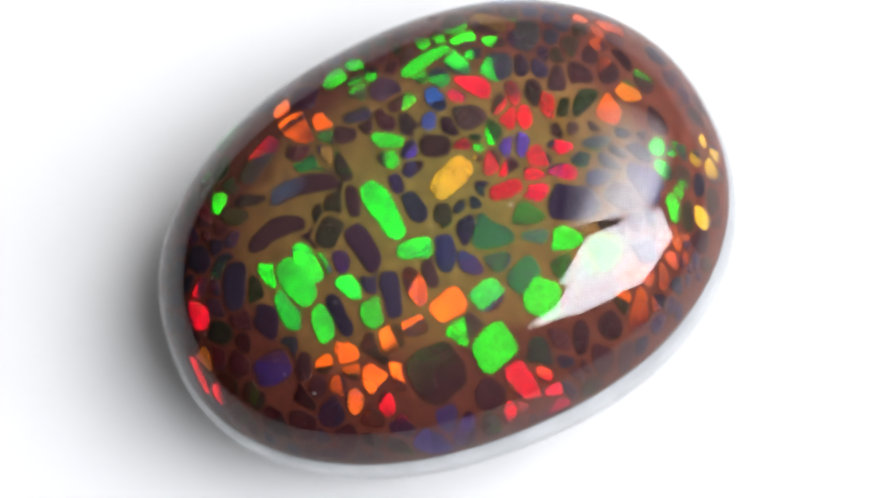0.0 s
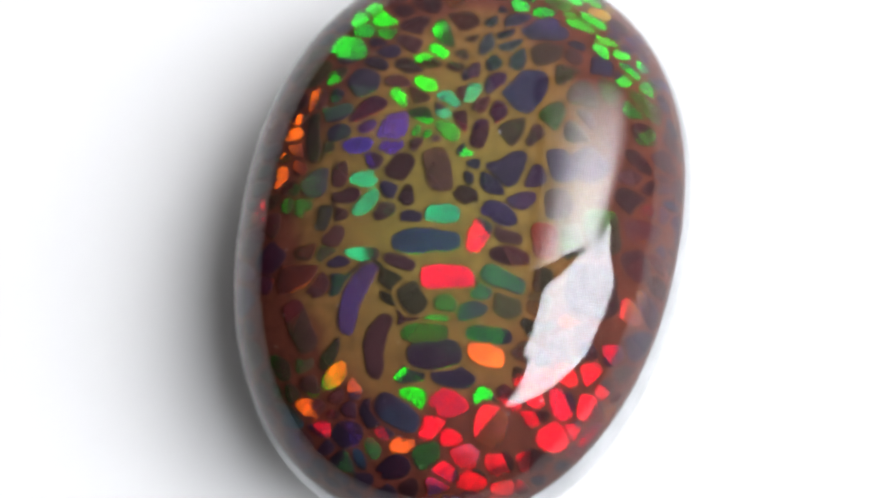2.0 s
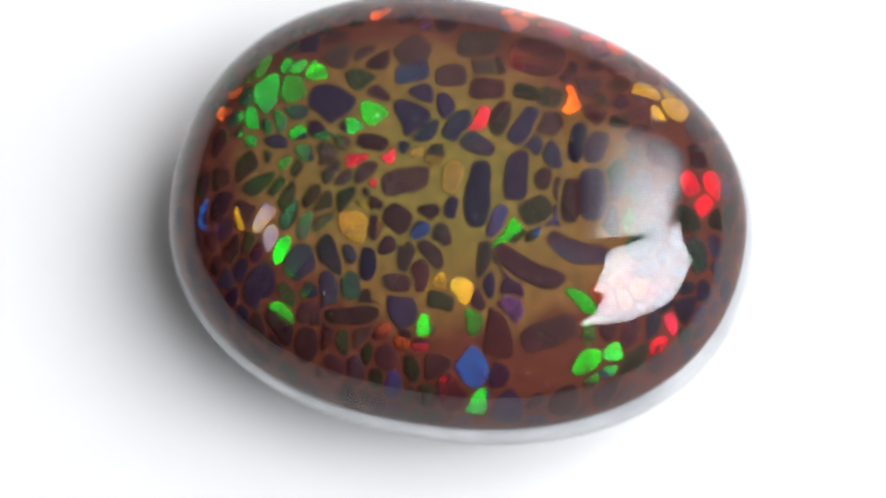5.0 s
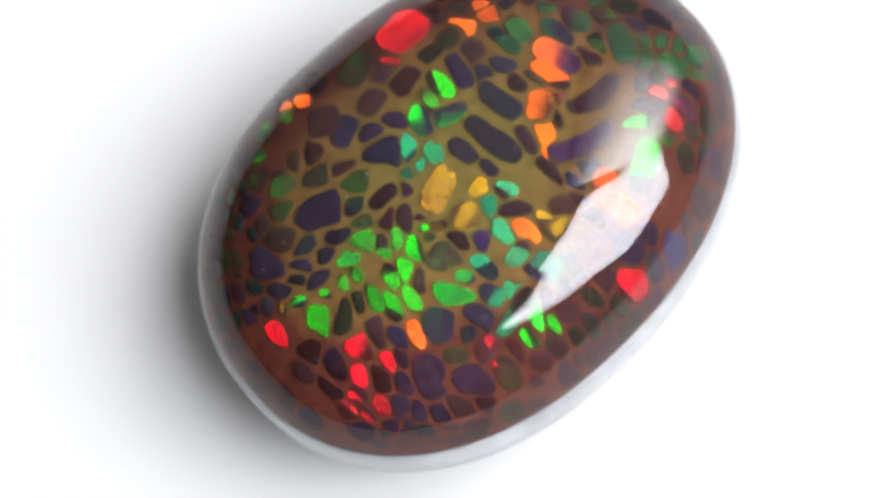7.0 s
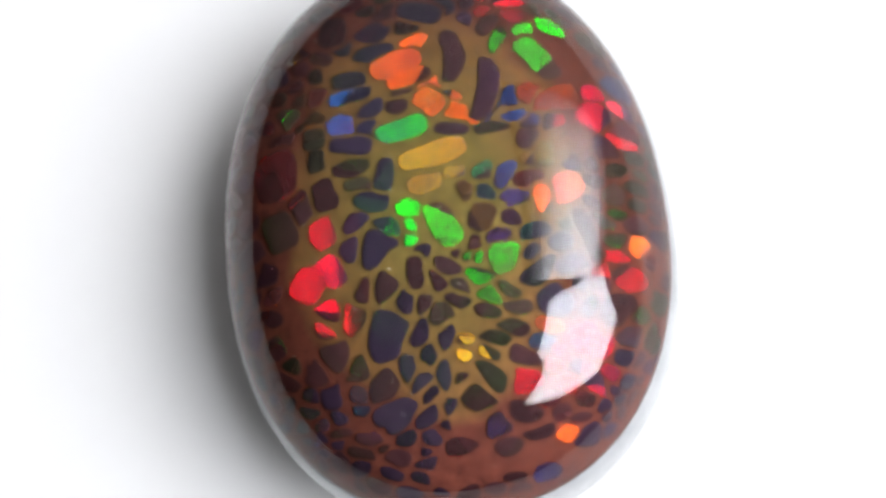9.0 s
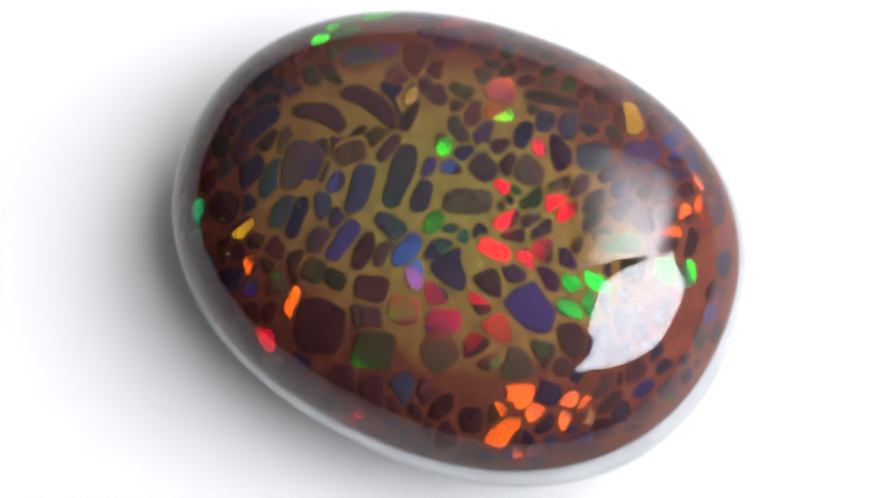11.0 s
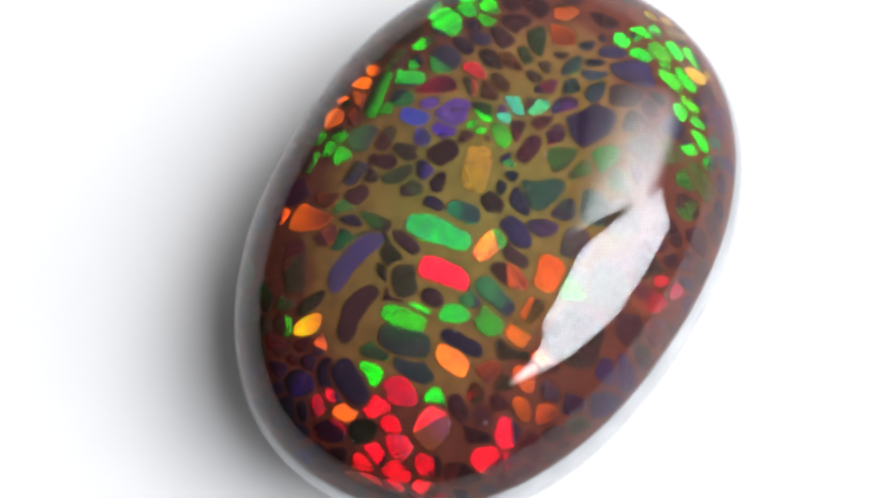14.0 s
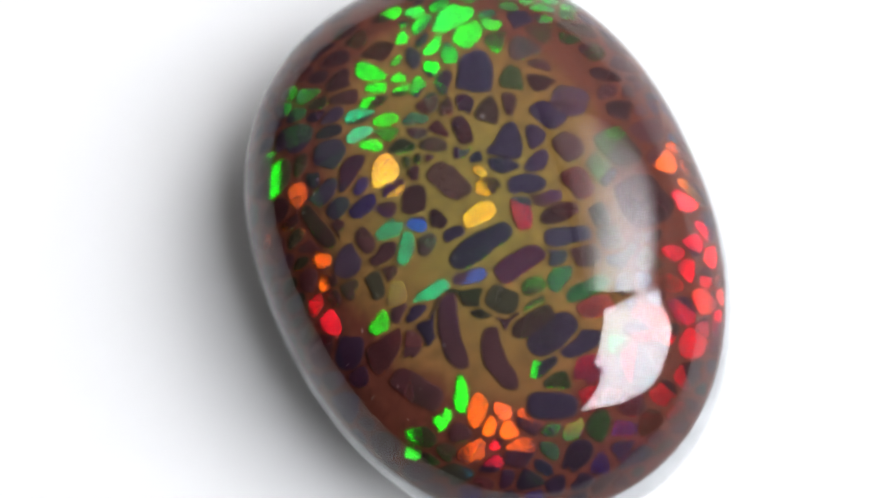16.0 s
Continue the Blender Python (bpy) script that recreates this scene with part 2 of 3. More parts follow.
# ---- domains of one lattice direction: place, reach (mm) and the stone's turn in degrees at which they face the light
RED_A = [
    (-2.1, 0.0, 0.8, 51), (-7.6, -0.9, 0.7, 51), (-5.9, -1.9, 1.4, 80), (-5.1, -3.9, 0.9, 80), (-5.9, 1.9, 0.6, 235), (5.9, 2.2, 0.7, 235),
    (0.0, 5.6, 0.6, 100), (-4.1, -4.6, 0.7, 100), (-7.5, 0.9, 0.7, 24), (2.7, 2.8, 0.8, 24), (0.2, -5.6, 0.7, 24), (-1.5, -0.4, 0.7, 66),
    (-6.4, -1.2, 1.2, 66), (-7.1, -1.9, 0.9, 66), (-5.9, 2.8, 0.7, 94), (-0.4, 5.9, 0.5, 94), (-4.2, -4.2, 1.1, 94), (-0.2, 5.2, 0.5, 124),
    (-2.7, 4.7, 0.4, 124), (-2.5, -5.4, 1.2, 124), (-4.3, -5.0, 0.8, 124), (-0.9, -5.0, 0.6, 195), (-1.3, 5.2, 0.6, 195), (7.2, -0.6, 0.5, 222)]
RED_B = [
    (6.6, 2.3, 0.7, 222), (-0.5, -4.9, 0.5, 222), (-6.2, 2.0, 0.7, 249), (-2.0, 4.1, 0.9, 249), (2.8, 4.6, 0.8, 249), (5.2, 3.1, 0.7, 249),
    (0.5, -4.5, 0.7, 278), (1.8, -4.6, 0.7, 278), (-2.4, 4.8, 0.8, 278), (0.2, -3.0, 1.0, 292), (2.2, -3.4, 1.2, 292), (-4.0, -4.7, 0.4, 358),
    (-4.7, 4.1, 0.8, 358), (2.0, 2.9, 0.8, 358), (3.2, 1.5, 0.7, 358), (2.7, -0.2, 1.2, 358), (-0.3, -5.9, 0.5, 358)]
ORANGE_A = [
    (-5.4, 2.1, 0.7, 51), (-7.4, 0.6, 0.5, 51), (0.7, 5.6, 0.5, 51), (-4.0, 2.3, 0.6, 80), (2.5, 5.2, 0.5, 80), (-2.9, 3.2, 0.5, 235),
    (4.3, 2.3, 0.3, 235), (-2.6, -0.1, 0.5, 235), (-5.8, 2.8, 0.7, 100), (-1.1, -4.7, 0.6, 100), (-1.9, -2.5, 1.0, 24), (-4.0, -3.7, 0.8, 24),
    (-3.4, 4.6, 1.0, 24), (6.1, 1.5, 0.7, 24), (2.2, 5.3, 0.5, 66), (-4.9, 2.1, 0.9, 66), (-4.5, -1.4, 0.4, 66), (3.0, 4.8, 0.4, 94),
    (-1.3, -4.7, 0.5, 94), (0.7, 4.8, 0.5, 124), (-5.6, 2.2, 0.8, 124), (-0.6, -5.3, 0.9, 124), (-3.2, -3.2, 0.9, 195), (3.1, -5.3, 0.9, 195)]
ORANGE_B = [
    (-0.1, 2.7, 0.7, 222), (-4.6, -0.3, 0.8, 249), (-3.3, 0.4, 0.9, 249), (2.2, 5.1, 0.5, 278), (7.0, 2.3, 0.5, 278), (-0.1, 3.2, 0.5, 292),
    (-4.8, -2.9, 0.7, 358), (-2.6, 4.3, 0.7, 358), (4.1, -4.2, 0.9, 358), (5.6, -3.4, 0.5, 358)]
GREEN_A = [
    (-5.7, 0.9, 0.5, 51), (1.1, 0.6, 0.7, 51), (3.6, 1.2, 0.5, 51), (2.5, 1.4, 0.6, 51), (4.5, 4.6, 0.9, 51), (7.2, -0.6, 0.8, 51),
    (-5.0, 1.0, 0.5, 80), (-5.0, -1.8, 0.6, 80), (5.4, -3.9, 0.7, 80), (-1.1, -1.6, 1.0, 235), (0.8, 0.6, 0.8, 235), (2.5, 0.8, 0.7, 235),
    (4.9, 3.1, 0.4, 235), (4.8, 1.3, 1.1, 100), (3.6, 2.7, 0.7, 100), (-4.3, -0.4, 0.8, 24), (-3.2, -1.3, 1.0, 24), (-1.1, -0.0, 0.9, 24),
    (-0.2, -3.9, 1.1, 24), (-0.9, 5.1, 1.1, 24), (2.2, 4.5, 1.2, 24), (-5.9, 3.2, 0.5, 24), (-5.4, 1.0, 0.6, 66), (-5.3, -1.8, 0.7, 66)]
GREEN_B = [
    (6.0, 3.8, 0.7, 66), (7.6, -0.6, 0.9, 66), (7.2, -2.2, 0.8, 66), (5.9, -2.9, 0.5, 66), (3.4, 2.9, 0.5, 94), (3.2, 1.9, 0.4, 94),
    (5.0, 2.1, 0.4, 94), (6.8, -0.3, 0.9, 124), (6.0, -1.8, 1.2, 124), (5.1, 0.6, 0.7, 124), (4.5, -0.6, 0.7, 124), (-1.4, 4.4, 0.5, 124),
    (-4.4, 3.1, 0.7, 124), (4.5, -0.2, 0.8, 195), (6.4, -0.1, 0.6, 195), (4.4, 1.4, 0.6, 195), (3.0, 2.1, 0.7, 195), (-0.8, -2.9, 0.6, 222),
    (-0.5, -1.8, 0.8, 222), (3.1, 0.8, 0.8, 222), (1.6, 4.6, 0.4, 222), (-1.5, -1.3, 1.1, 249), (-4.5, 2.7, 1.0, 249), (0.7, 1.1, 0.5, 249)]
GREEN_C = [
    (0.2, -1.1, 0.8, 278), (0.7, -0.3, 0.4, 278), (-4.9, 3.7, 0.9, 278), (-4.0, -4.5, 0.5, 278), (-5.2, -0.2, 0.8, 358), (-4.5, -2.0, 0.6, 358),
    (-1.3, 2.4, 0.7, 358), (0.6, 3.1, 0.7, 358), (-1.8, 4.8, 0.5, 358), (0.1, -3.1, 0.6, 358), (1.4, -3.6, 0.6, 358), (2.4, -2.5, 0.6, 358), (3.1, -3.3, 0.6, 358), (-0.4, -4.3, 0.6, 358)]
TEAL = [
    (-0.2, 0.3, 0.7, 51), (-1.4, 2.8, 0.4, 80), (-0.1, 1.4, 0.5, 235), (-1.1, 1.7, 0.4, 235), (0.4, 2.3, 0.5, 100), (3.3, 1.1, 0.7, 66),
    (0.3, 2.5, 0.6, 94), (-1.1, 2.6, 0.5, 94), (4.1, 2.1, 0.6, 124), (1.0, -1.3, 0.7, 195), (0.3, 1.5, 0.6, 222), (1.5, 3.1, 1.0, 222)]
YELLOW = [
    (7.1, -2.3, 0.7, 51), (-0.8, 0.2, 0.6, 235), (-0.5, 2.6, 0.5, 235), (0.6, 0.7, 0.9, 24), (7.9, -1.2, 0.6, 24), (2.6, 2.1, 0.7, 124),
    (0.5, -0.1, 1.0, 124), (1.0, 0.6, 0.9, 222), (-0.9, 0.0, 0.8, 249), (-4.1, 1.2, 0.5, 278), (4.2, 0.1, 0.6, 292), (-2.8, 3.1, 0.5, 358)]
DEEP_GREEN = [
    (-2.4, -1.2, 0.8, 51), (-0.2, 4.8, 0.8, 51), (0.7, -3.6, 0.6, 80), (-4.0, 2.4, 0.8, 235), (3.2, -5.3, 0.7, 235), (-6.5, 1.1, 0.6, 100),
    (1.6, -2.1, 1.3, 24), (-2.5, 2.8, 0.9, 24), (3.8, -4.1, 1.2, 66), (-3.2, -0.9, 1.0, 94), (0.5, -3.5, 0.7, 94), (2.8, 4.1, 0.5, 124),
    (-0.1, -5.5, 0.8, 195), (-5.3, -1.3, 1.2, 195), (-5.7, 0.8, 1.0, 195), (4.1, -4.6, 0.8, 222), (-4.0, -2.1, 1.1, 222), (-7.1, 1.3, 0.7, 222),
    (-1.8, 1.2, 0.6, 278)]
BLUE = [
    (-2.0, 2.5, 0.5, 100), (0.9, 3.0, 0.7, 24), (-5.6, -0.1, 0.5, 24), (0.7, 1.9, 0.5, 124), (-1.2, 1.5, 0.6, 124), (-0.4, 1.6, 0.5, 249),
    (-2.2, 2.1, 0.6, 249), (-3.5, -2.6, 0.9, 278)]
VIOLET = [
    (0.0, 2.2, 0.5, 24), (2.9, 1.2, 0.6, 24), (1.8, 2.8, 0.8, 66), (-0.3, -0.0, 0.5, 222), (3.0, 1.8, 0.4, 278)]
HUES = [
    (GREEN_A + GREEN_B + GREEN_C, (0.0002, 0.054, 0.0003)), (ORANGE_A + ORANGE_B, (0.082, 0.0098, 0.0001)), (YELLOW, (0.047, 0.024, 0.0001)),
    (RED_A + RED_B, (0.066, 0.0002, 0.0010)), (TEAL, (0.0004, 0.029, 0.010)), (BLUE, (0.0005, 0.0036, 0.013)),
    (VIOLET, (0.0028, 0.0010, 0.012)), (DEEP_GREEN, (0.0004, 0.007, 0.0003))]


def dome_field(p):
    """Below 0 inside the dome, above 0 outside."""
    return outline(p.x, p.y, LONG, SHORT) ** FULL + (max(0.0, p.z - GIRDLE) / DOME) ** FULL - 1


def way_inside(at, outside):
    """The direction inside the stone, from a point in it, of a ray that leaves the dome towards outside."""
    inside = Vector((0, 0, 1))
    for _ in range(5):
        lo, hi = 0.0, 18.0
        for _ in range(20):
            mid = (lo + hi) / 2
            if dome_field(at + inside * mid) < 0:
                lo = mid
            else:
                hi = mid
        p, h = at + inside * lo, 0.001
        n = Vector([dome_field(p + step) - dome_field(p - step) for step in (Vector((h, 0, 0)), Vector((0, h, 0)), Vector((0, 0, h)))]).normalized()
        c = max(0.05, n.dot(outside))
        goal = (outside / IOR - n * (c / IOR - math.sqrt(1 - (1 - c * c) / IOR ** 2))).normalized()
        inside = (inside + 2 * goal).normalized()
    return inside


def lattice_normal(x, y, turn):
    """The direction, in the stone's space, of planes at (x, y) that send the window's light to the camera when the stone is turned so."""
    back = Matrix.Rotation(-radians(turn), 3, "Z")
    at = Vector((x, y, core_height(x, y)))
    return (way_inside(at, back @ TO_CAMERA) + way_inside(at, back @ TO_PANE_TOP)).normalized()


DOMAINS = []
for _rows, _hue in HUES:
    for _x, _y, _reach, _turn in _rows:
        # seen through the dome they stand a little off their true place
        _off = Matrix.Rotation(-radians(_turn), 2) @ Vector((0.50, -0.25))
        _x, _y = _x + _off.x, _y + _off.y
        DOMAINS.append((_x, _y, _reach, _hue, lattice_normal(_x, _y, _turn), _turn))


# ---- the other domains, that flash between those turns
QUIET = []
_rng = random.Random(23)
for _lowest, _highest in ((144, 176), (312, 344)):
    for _ in range(34):
        _a, _q = _rng.uniform(0, 2 * math.pi), math.sqrt(_rng.uniform(0, 0.85))
        _x, _y = CORE_LONG * _q * math.cos(_a), CORE_SHORT * _q * math.sin(_a)
        _hue = HUES[_rng.choice((0, 0, 0, 1, 1, 2, 3, 3, 4, 5, 7))][1]
        QUIET.append((_x, _y, _rng.choice((0.45, 0.6, 0.8, 1.2)), _hue, lattice_normal(_x, _y, _rng.uniform(_lowest, _highest))))


# ---- cells: rounded Voronoi pieces, drawn out in places
# all cells are a little longer across the stone
STRETCH = 1.22
# where cells are drawn out: place, direction in degrees, reach and share
PULLS = [(-2.0, 0.9, 100, 1.8, 0.5), (-4.2, 3.0, -8, 1.4, 0.9), (3.2, -2.4, -4, 2.1, 0.75), (-0.2, 3.2, 85, 1.2, 0.4), (2.6, 2.8, -30, 1.3, 0.6),
         (5.8, 1.0, 40, 1.6, 0.6), (-5.6, -1.0, 80, 1.4, 0.5), (0.6, -2.6, -20, 1.2, 0.5)]


def warp(u, v):
    """Bends the even net of cells, so that they lengthen and crowd in places, and draws it in towards the steep edge."""
    a = noise.noise_vector((u * 0.3, v * 0.3, 3.1))
    b = noise.noise_vector((u * 1.1, v * 1.1, 8.7))
    x, y = u + 0.45 * a.x + 0.13 * b.x, v + 0.45 * a.y + 0.13 * b.y
    for cx, cy, turn, reach, pull in PULLS:
        dx, dy = math.cos(radians(turn)), math.sin(radians(turn))
        far = (x - cx) * dx + (y - cy) * dy
        k = pull * far * math.exp(-((x - cx) ** 2 + (y - cy) ** 2) / reach ** 2)
        x, y = x + k * dx, y + k * dy
    r = outline(x, y, CORE_LONG, CORE_SHORT)
    if r > 0.75:
        k = (0.75 + 0.25 * math.sin(min(1.0, (r - 0.75) / 0.4) * math.pi / 2)) / r
        x, y = x * k, y * k * (1 + EGG * x * k / LONG) / (1 + EGG * x / LONG)
    return x, y


def clip(poly, mx, my, nx, ny):
    """The part of a polygon on the near side of the line through (mx, my) with normal (nx, ny)."""
    res = []
    for i, p in enumerate(poly):
        q = poly[(i + 1) % len(poly)]
        dp = (p[0] - mx) * nx + (p[1] - my) * ny
        dq = (q[0] - mx) * nx + (q[1] - my) * ny
        if dp <= 0:
            res.append(p)
        if dp * dq < 0:
            t = dp / (dp - dq)
            res.append((p[0] + t * (q[0] - p[0]), p[1] + t * (q[1] - p[1])))
    return res


# large cells (x, y, breadth) and patches where the body stays bare (x, y, half axes), in millimetres
BIG = [(-2.7, 3.9, 1.5), (-6.2, -2.6, 1.5), (4.6, 3.9, 1.4), (5.6, -1.9, 1.4)]
BARE = [(7.9, 0.9, 0.55, 2.3), (1.7, -4.5, 2.1, 0.42), (-4.3, 4.7, 0.9, 0.5), (-5.0, 0.7, 0.9, 0.3), (-3.6, 1.5, 0.8, 0.3)]


def rounded(poly, bite):
    """Cuts the corners of a polygon by this share of its sides, twice."""
    for share in (bite, 0.25):
        poly = [c for k, p in enumerate(poly) for q in (poly[(k + 1) % len(poly)],)
                for c in ((p[0] + (q[0] - p[0]) * share, p[1] + (q[1] - p[1]) * share), (q[0] + (p[0] - q[0]) * share, q[1] + (p[1] - q[1]) * share))]
    return poly


def tidy(poly, least):
    """The polygon without corners that lie closer together than this."""
    res = []
    for p in poly:
        if not res or math.hypot(p[0] - res[-1][0], p[1] - res[-1][1]) > least:
            res.append(p)
    if len(res) > 3 and math.hypot(res[0][0] - res[-1][0], res[0][1] - res[-1][1]) < least:
        res.pop()
    return res


def voronoi_cells(rng, spacing, gap):
    sites = [(x, y / STRETCH, b * 0.8) for x, y, b in BIG]
    tries = 0
    while tries < 16000:
        tries += 1
        u, v = rng.uniform(-10, 10), rng.uniform(-6.1, 6.1)
        swell = 1 + 0.28 * noise.noise((u * 0.35, v * 0.35, 12.0))
        d = spacing * swell * (0.86 if u > 0.8 else 1.0) * rng.choice((0.6, 0.8, 0.95, 1.0, 1.05, 1.1, 1.2, 1.4))
        if all((u - a) ** 2 + (v - b) ** 2 > (d * 0.5 + e * 0.5) ** 2 for a, b, e in sites):
            sites.append((u, v, d))
    cells = []
    for i, (u, v, d) in enumerate(sites):
        near = sorted(((a - u) ** 2 + (b - v) ** 2, a, b, e) for j, (a, b, e) in enumerate(sites) if j != i)[:18]
        poly = [(u - 3, v - 3), (u + 3, v - 3), (u + 3, v + 3), (u - 3, v + 3)]
        for dd, a, b, e in near:
            dist = math.sqrt(dd)
            nx, ny = (a - u) / dist, (b - v) / dist
            cut = dist * (0.5 + 0.3 * (d - e) / (d + e)) - gap * rng.choice((0.15, 0.6, 0.9, 1.1, 1.5))
            poly = clip(poly, u + nx * cut, v + ny * cut, nx, ny)
            if len(poly) < 3:
                break
        poly = tidy(poly, 0.13)
        if len(poly) < 3 or rng.random() < 0.02:
            continue
        mx, my = sum(p[0] for p in poly) / len(poly), sum(p[1] for p in poly) / len(poly)
        if any(((mx - x) / p) ** 2 + ((my * STRETCH - y) / q) ** 2 < 1 for x, y, p, q in BARE):
            continue
        spread = [math.hypot(p[0] - mx, p[1] - my) for p in poly]
        most = 1.5 * sum(spread) / len(poly)
        poly = [(mx + (p[0] - mx) * min(1, most / r), my + (p[1] - my) * min(1, most / r)) for p, r in zip(poly, spread)]
        poly = rounded(poly, rng.uniform(0.17, 0.31))
        if rng.random() < 0.3:
            bay, deep = rng.uniform(0, 2 * math.pi), rng.uniform(0.2, 0.5)
            bent = []
            for x, y in poly:
                off = (math.atan2(y - my, x - mx) - bay + math.pi) % (2 * math.pi) - math.pi
                k = 1 - deep * math.exp(-(off / 0.3) ** 2)
                bent.append((mx + (x - mx) * k, my + (y - my) * k))
            poly = bent
        uneven = []
        for x, y in poly:
            n = noise.noise_vector((x * 2.6, y * 2.6, 15.0))
            uneven.append(warp(x + 0.075 * n.x, (y + 0.075 * n.y) * STRETCH))
        cells.append(uneven)
    return cells


# cells that stand out by their length: place, length, breadth (mm), direction in degrees and bend
SLENDER = [
    (-3.15, 2.02, 2.19, 0.63, -14, 0.20), (-4.44, 1.13, 1.88, 0.63, -4, 0.25), (-1.24, 0.26, 2.07, 0.72, 99, 0.00), (-0.35, -0.06, 1.12, 0.56, 96, 0.00),
    (-2.21, -0.53, 1.63, 0.75, 96, 0.00), (-2.02, -2.11, 1.39, 0.56, 76, 0.00), (-1.31, -2.22, 1.19, 0.53, 91, 0.00), (0.97, 0.31, 1.51, 0.81, 26, 0.00),
    (-4.42, -0.51, 1.63, 0.81, 101, 0.00), (-3.91, -0.18, 1.44, 0.56, 98, 0.00), (-3.64, -1.95, 1.32, 0.47, 91, 0.00), (-4.18, -1.98, 1.04, 0.56, 88, 0.00),
    (-4.09, 3.60, 1.75, 0.75, 31, 0.00), (1.68, 4.32, 1.75, 0.46, 11, 0.05), (-6.19, 0.33, 1.44, 0.75, 66, 0.00)]
# cells that stand out by their size: place, length, breadth (mm) and direction
BROAD = [
    (-2.96, 0.37, 1.00, 0.79, 41), (-0.88, -1.22, 1.07, 0.56, -14), (-0.61, -3.08, 1.12, 0.75, 11), (-2.51, -3.24, 0.79, 0.74, -4), (-1.76, -3.20, 0.75, 0.56, -4),
    (0.55, -3.25, 0.95, 0.75, 16), (1.73, -3.14, 1.09, 0.75, 26), (1.94, -3.88, 1.12, 1.05, 66), (-6.09, -2.34, 1.19, 0.88, -4), (0.50, 3.25, 0.88, 0.49, 1),
    (-0.85, 3.48, 0.81, 0.49, -4), (2.27, -0.69, 1.07, 0.53, -4), (-0.60, 0.83, 0.68, 0.39, 96), (-1.74, -4.52, 1.70, 1.45, 4), (0.08, -4.58, 1.30, 1.00, 16)]
STRIKING = SLENDER + [(*row, 0.0) for row in BROAD]


def local(x, y, cell):
    """A point in the space of a striking cell, along it and across it."""
    cx, cy, long, wide, turn, bend = cell
    c, d = math.cos(radians(turn)), math.sin(radians(turn))
    a, b = (x - cx) * c + (y - cy) * d, (y - cy) * c - (x - cx) * d
    return a, b + bend * (2 * a / long) ** 2 - bend / 2


def placed(a, b, cell):
    cx, cy, long, wide, turn, bend = cell
    b = b - bend * (2 * a / long) ** 2 + bend / 2
    c, d = math.cos(radians(turn)), math.sin(radians(turn))
    return cx + a * c - b * d, cy + a * d + b * c


def within(a, b, cell, margin):
    """Below 1 inside the cell grown by the margin."""
    return ((abs(a) / (cell[2] / 2 + margin)) ** 3 + (abs(b) / (cell[3] / 2 + margin)) ** 3) ** (1 / 3)


def striking_cell(cell):
    res = []
    for i in range(24):
        t = 2 * math.pi * i / 24
        c, d = math.cos(t), math.sin(t)
        k = 1 / (abs(c) ** 3.4 + abs(d) ** 3.4) ** (1 / 3.4)
        x, y = placed(c * k * cell[2] / 2 * 0.96, d * k * cell[3] / 2 * 0.97, cell)
        n = noise.noise_vector((x * 1.9, y * 1.9, 41.0))
        res.append((x + 0.10 * n.x, y + 0.10 * n.y))
    return res


def holds(poly, x, y):
    """Whether a point lies in a polygon."""
    odd = False
    for k, (x2, y2) in enumerate(poly):
        x1, y1 = poly[k - 1]
        if (y1 > y) != (y2 > y) and x < (x2 - x1) * (y - y1) / (y2 - y1) + x1:
            odd = not odd
    return odd


def make_room(poly):
    """Draws a cell back from the striking ones; nothing is left where it would lie in one."""
    cx, cy = sum(p[0] for p in poly) / len(poly), sum(p[1] for p in poly) / len(poly)
    for cell in STRIKING:
        if math.hypot(cx - cell[0], cy - cell[1]) > 2.5:
            continue
        if within(*local(cx, cy, cell), cell, 0.05) < 1:
            return None
        moved = []
        for x, y in poly:
            a, b = local(x, y, cell)
            k = within(a, b, cell, 0.11)
            moved.append(placed(a / k, b / k, cell) if 0 < k < 1 else (x, y))
        if sum(p != q for p, q in zip(poly, moved)) > 0.45 * len(poly):
            return None
        poly = moved
        if any(holds(poly, x, y) for x, y in striking_cell(cell)):
            return None
    return poly


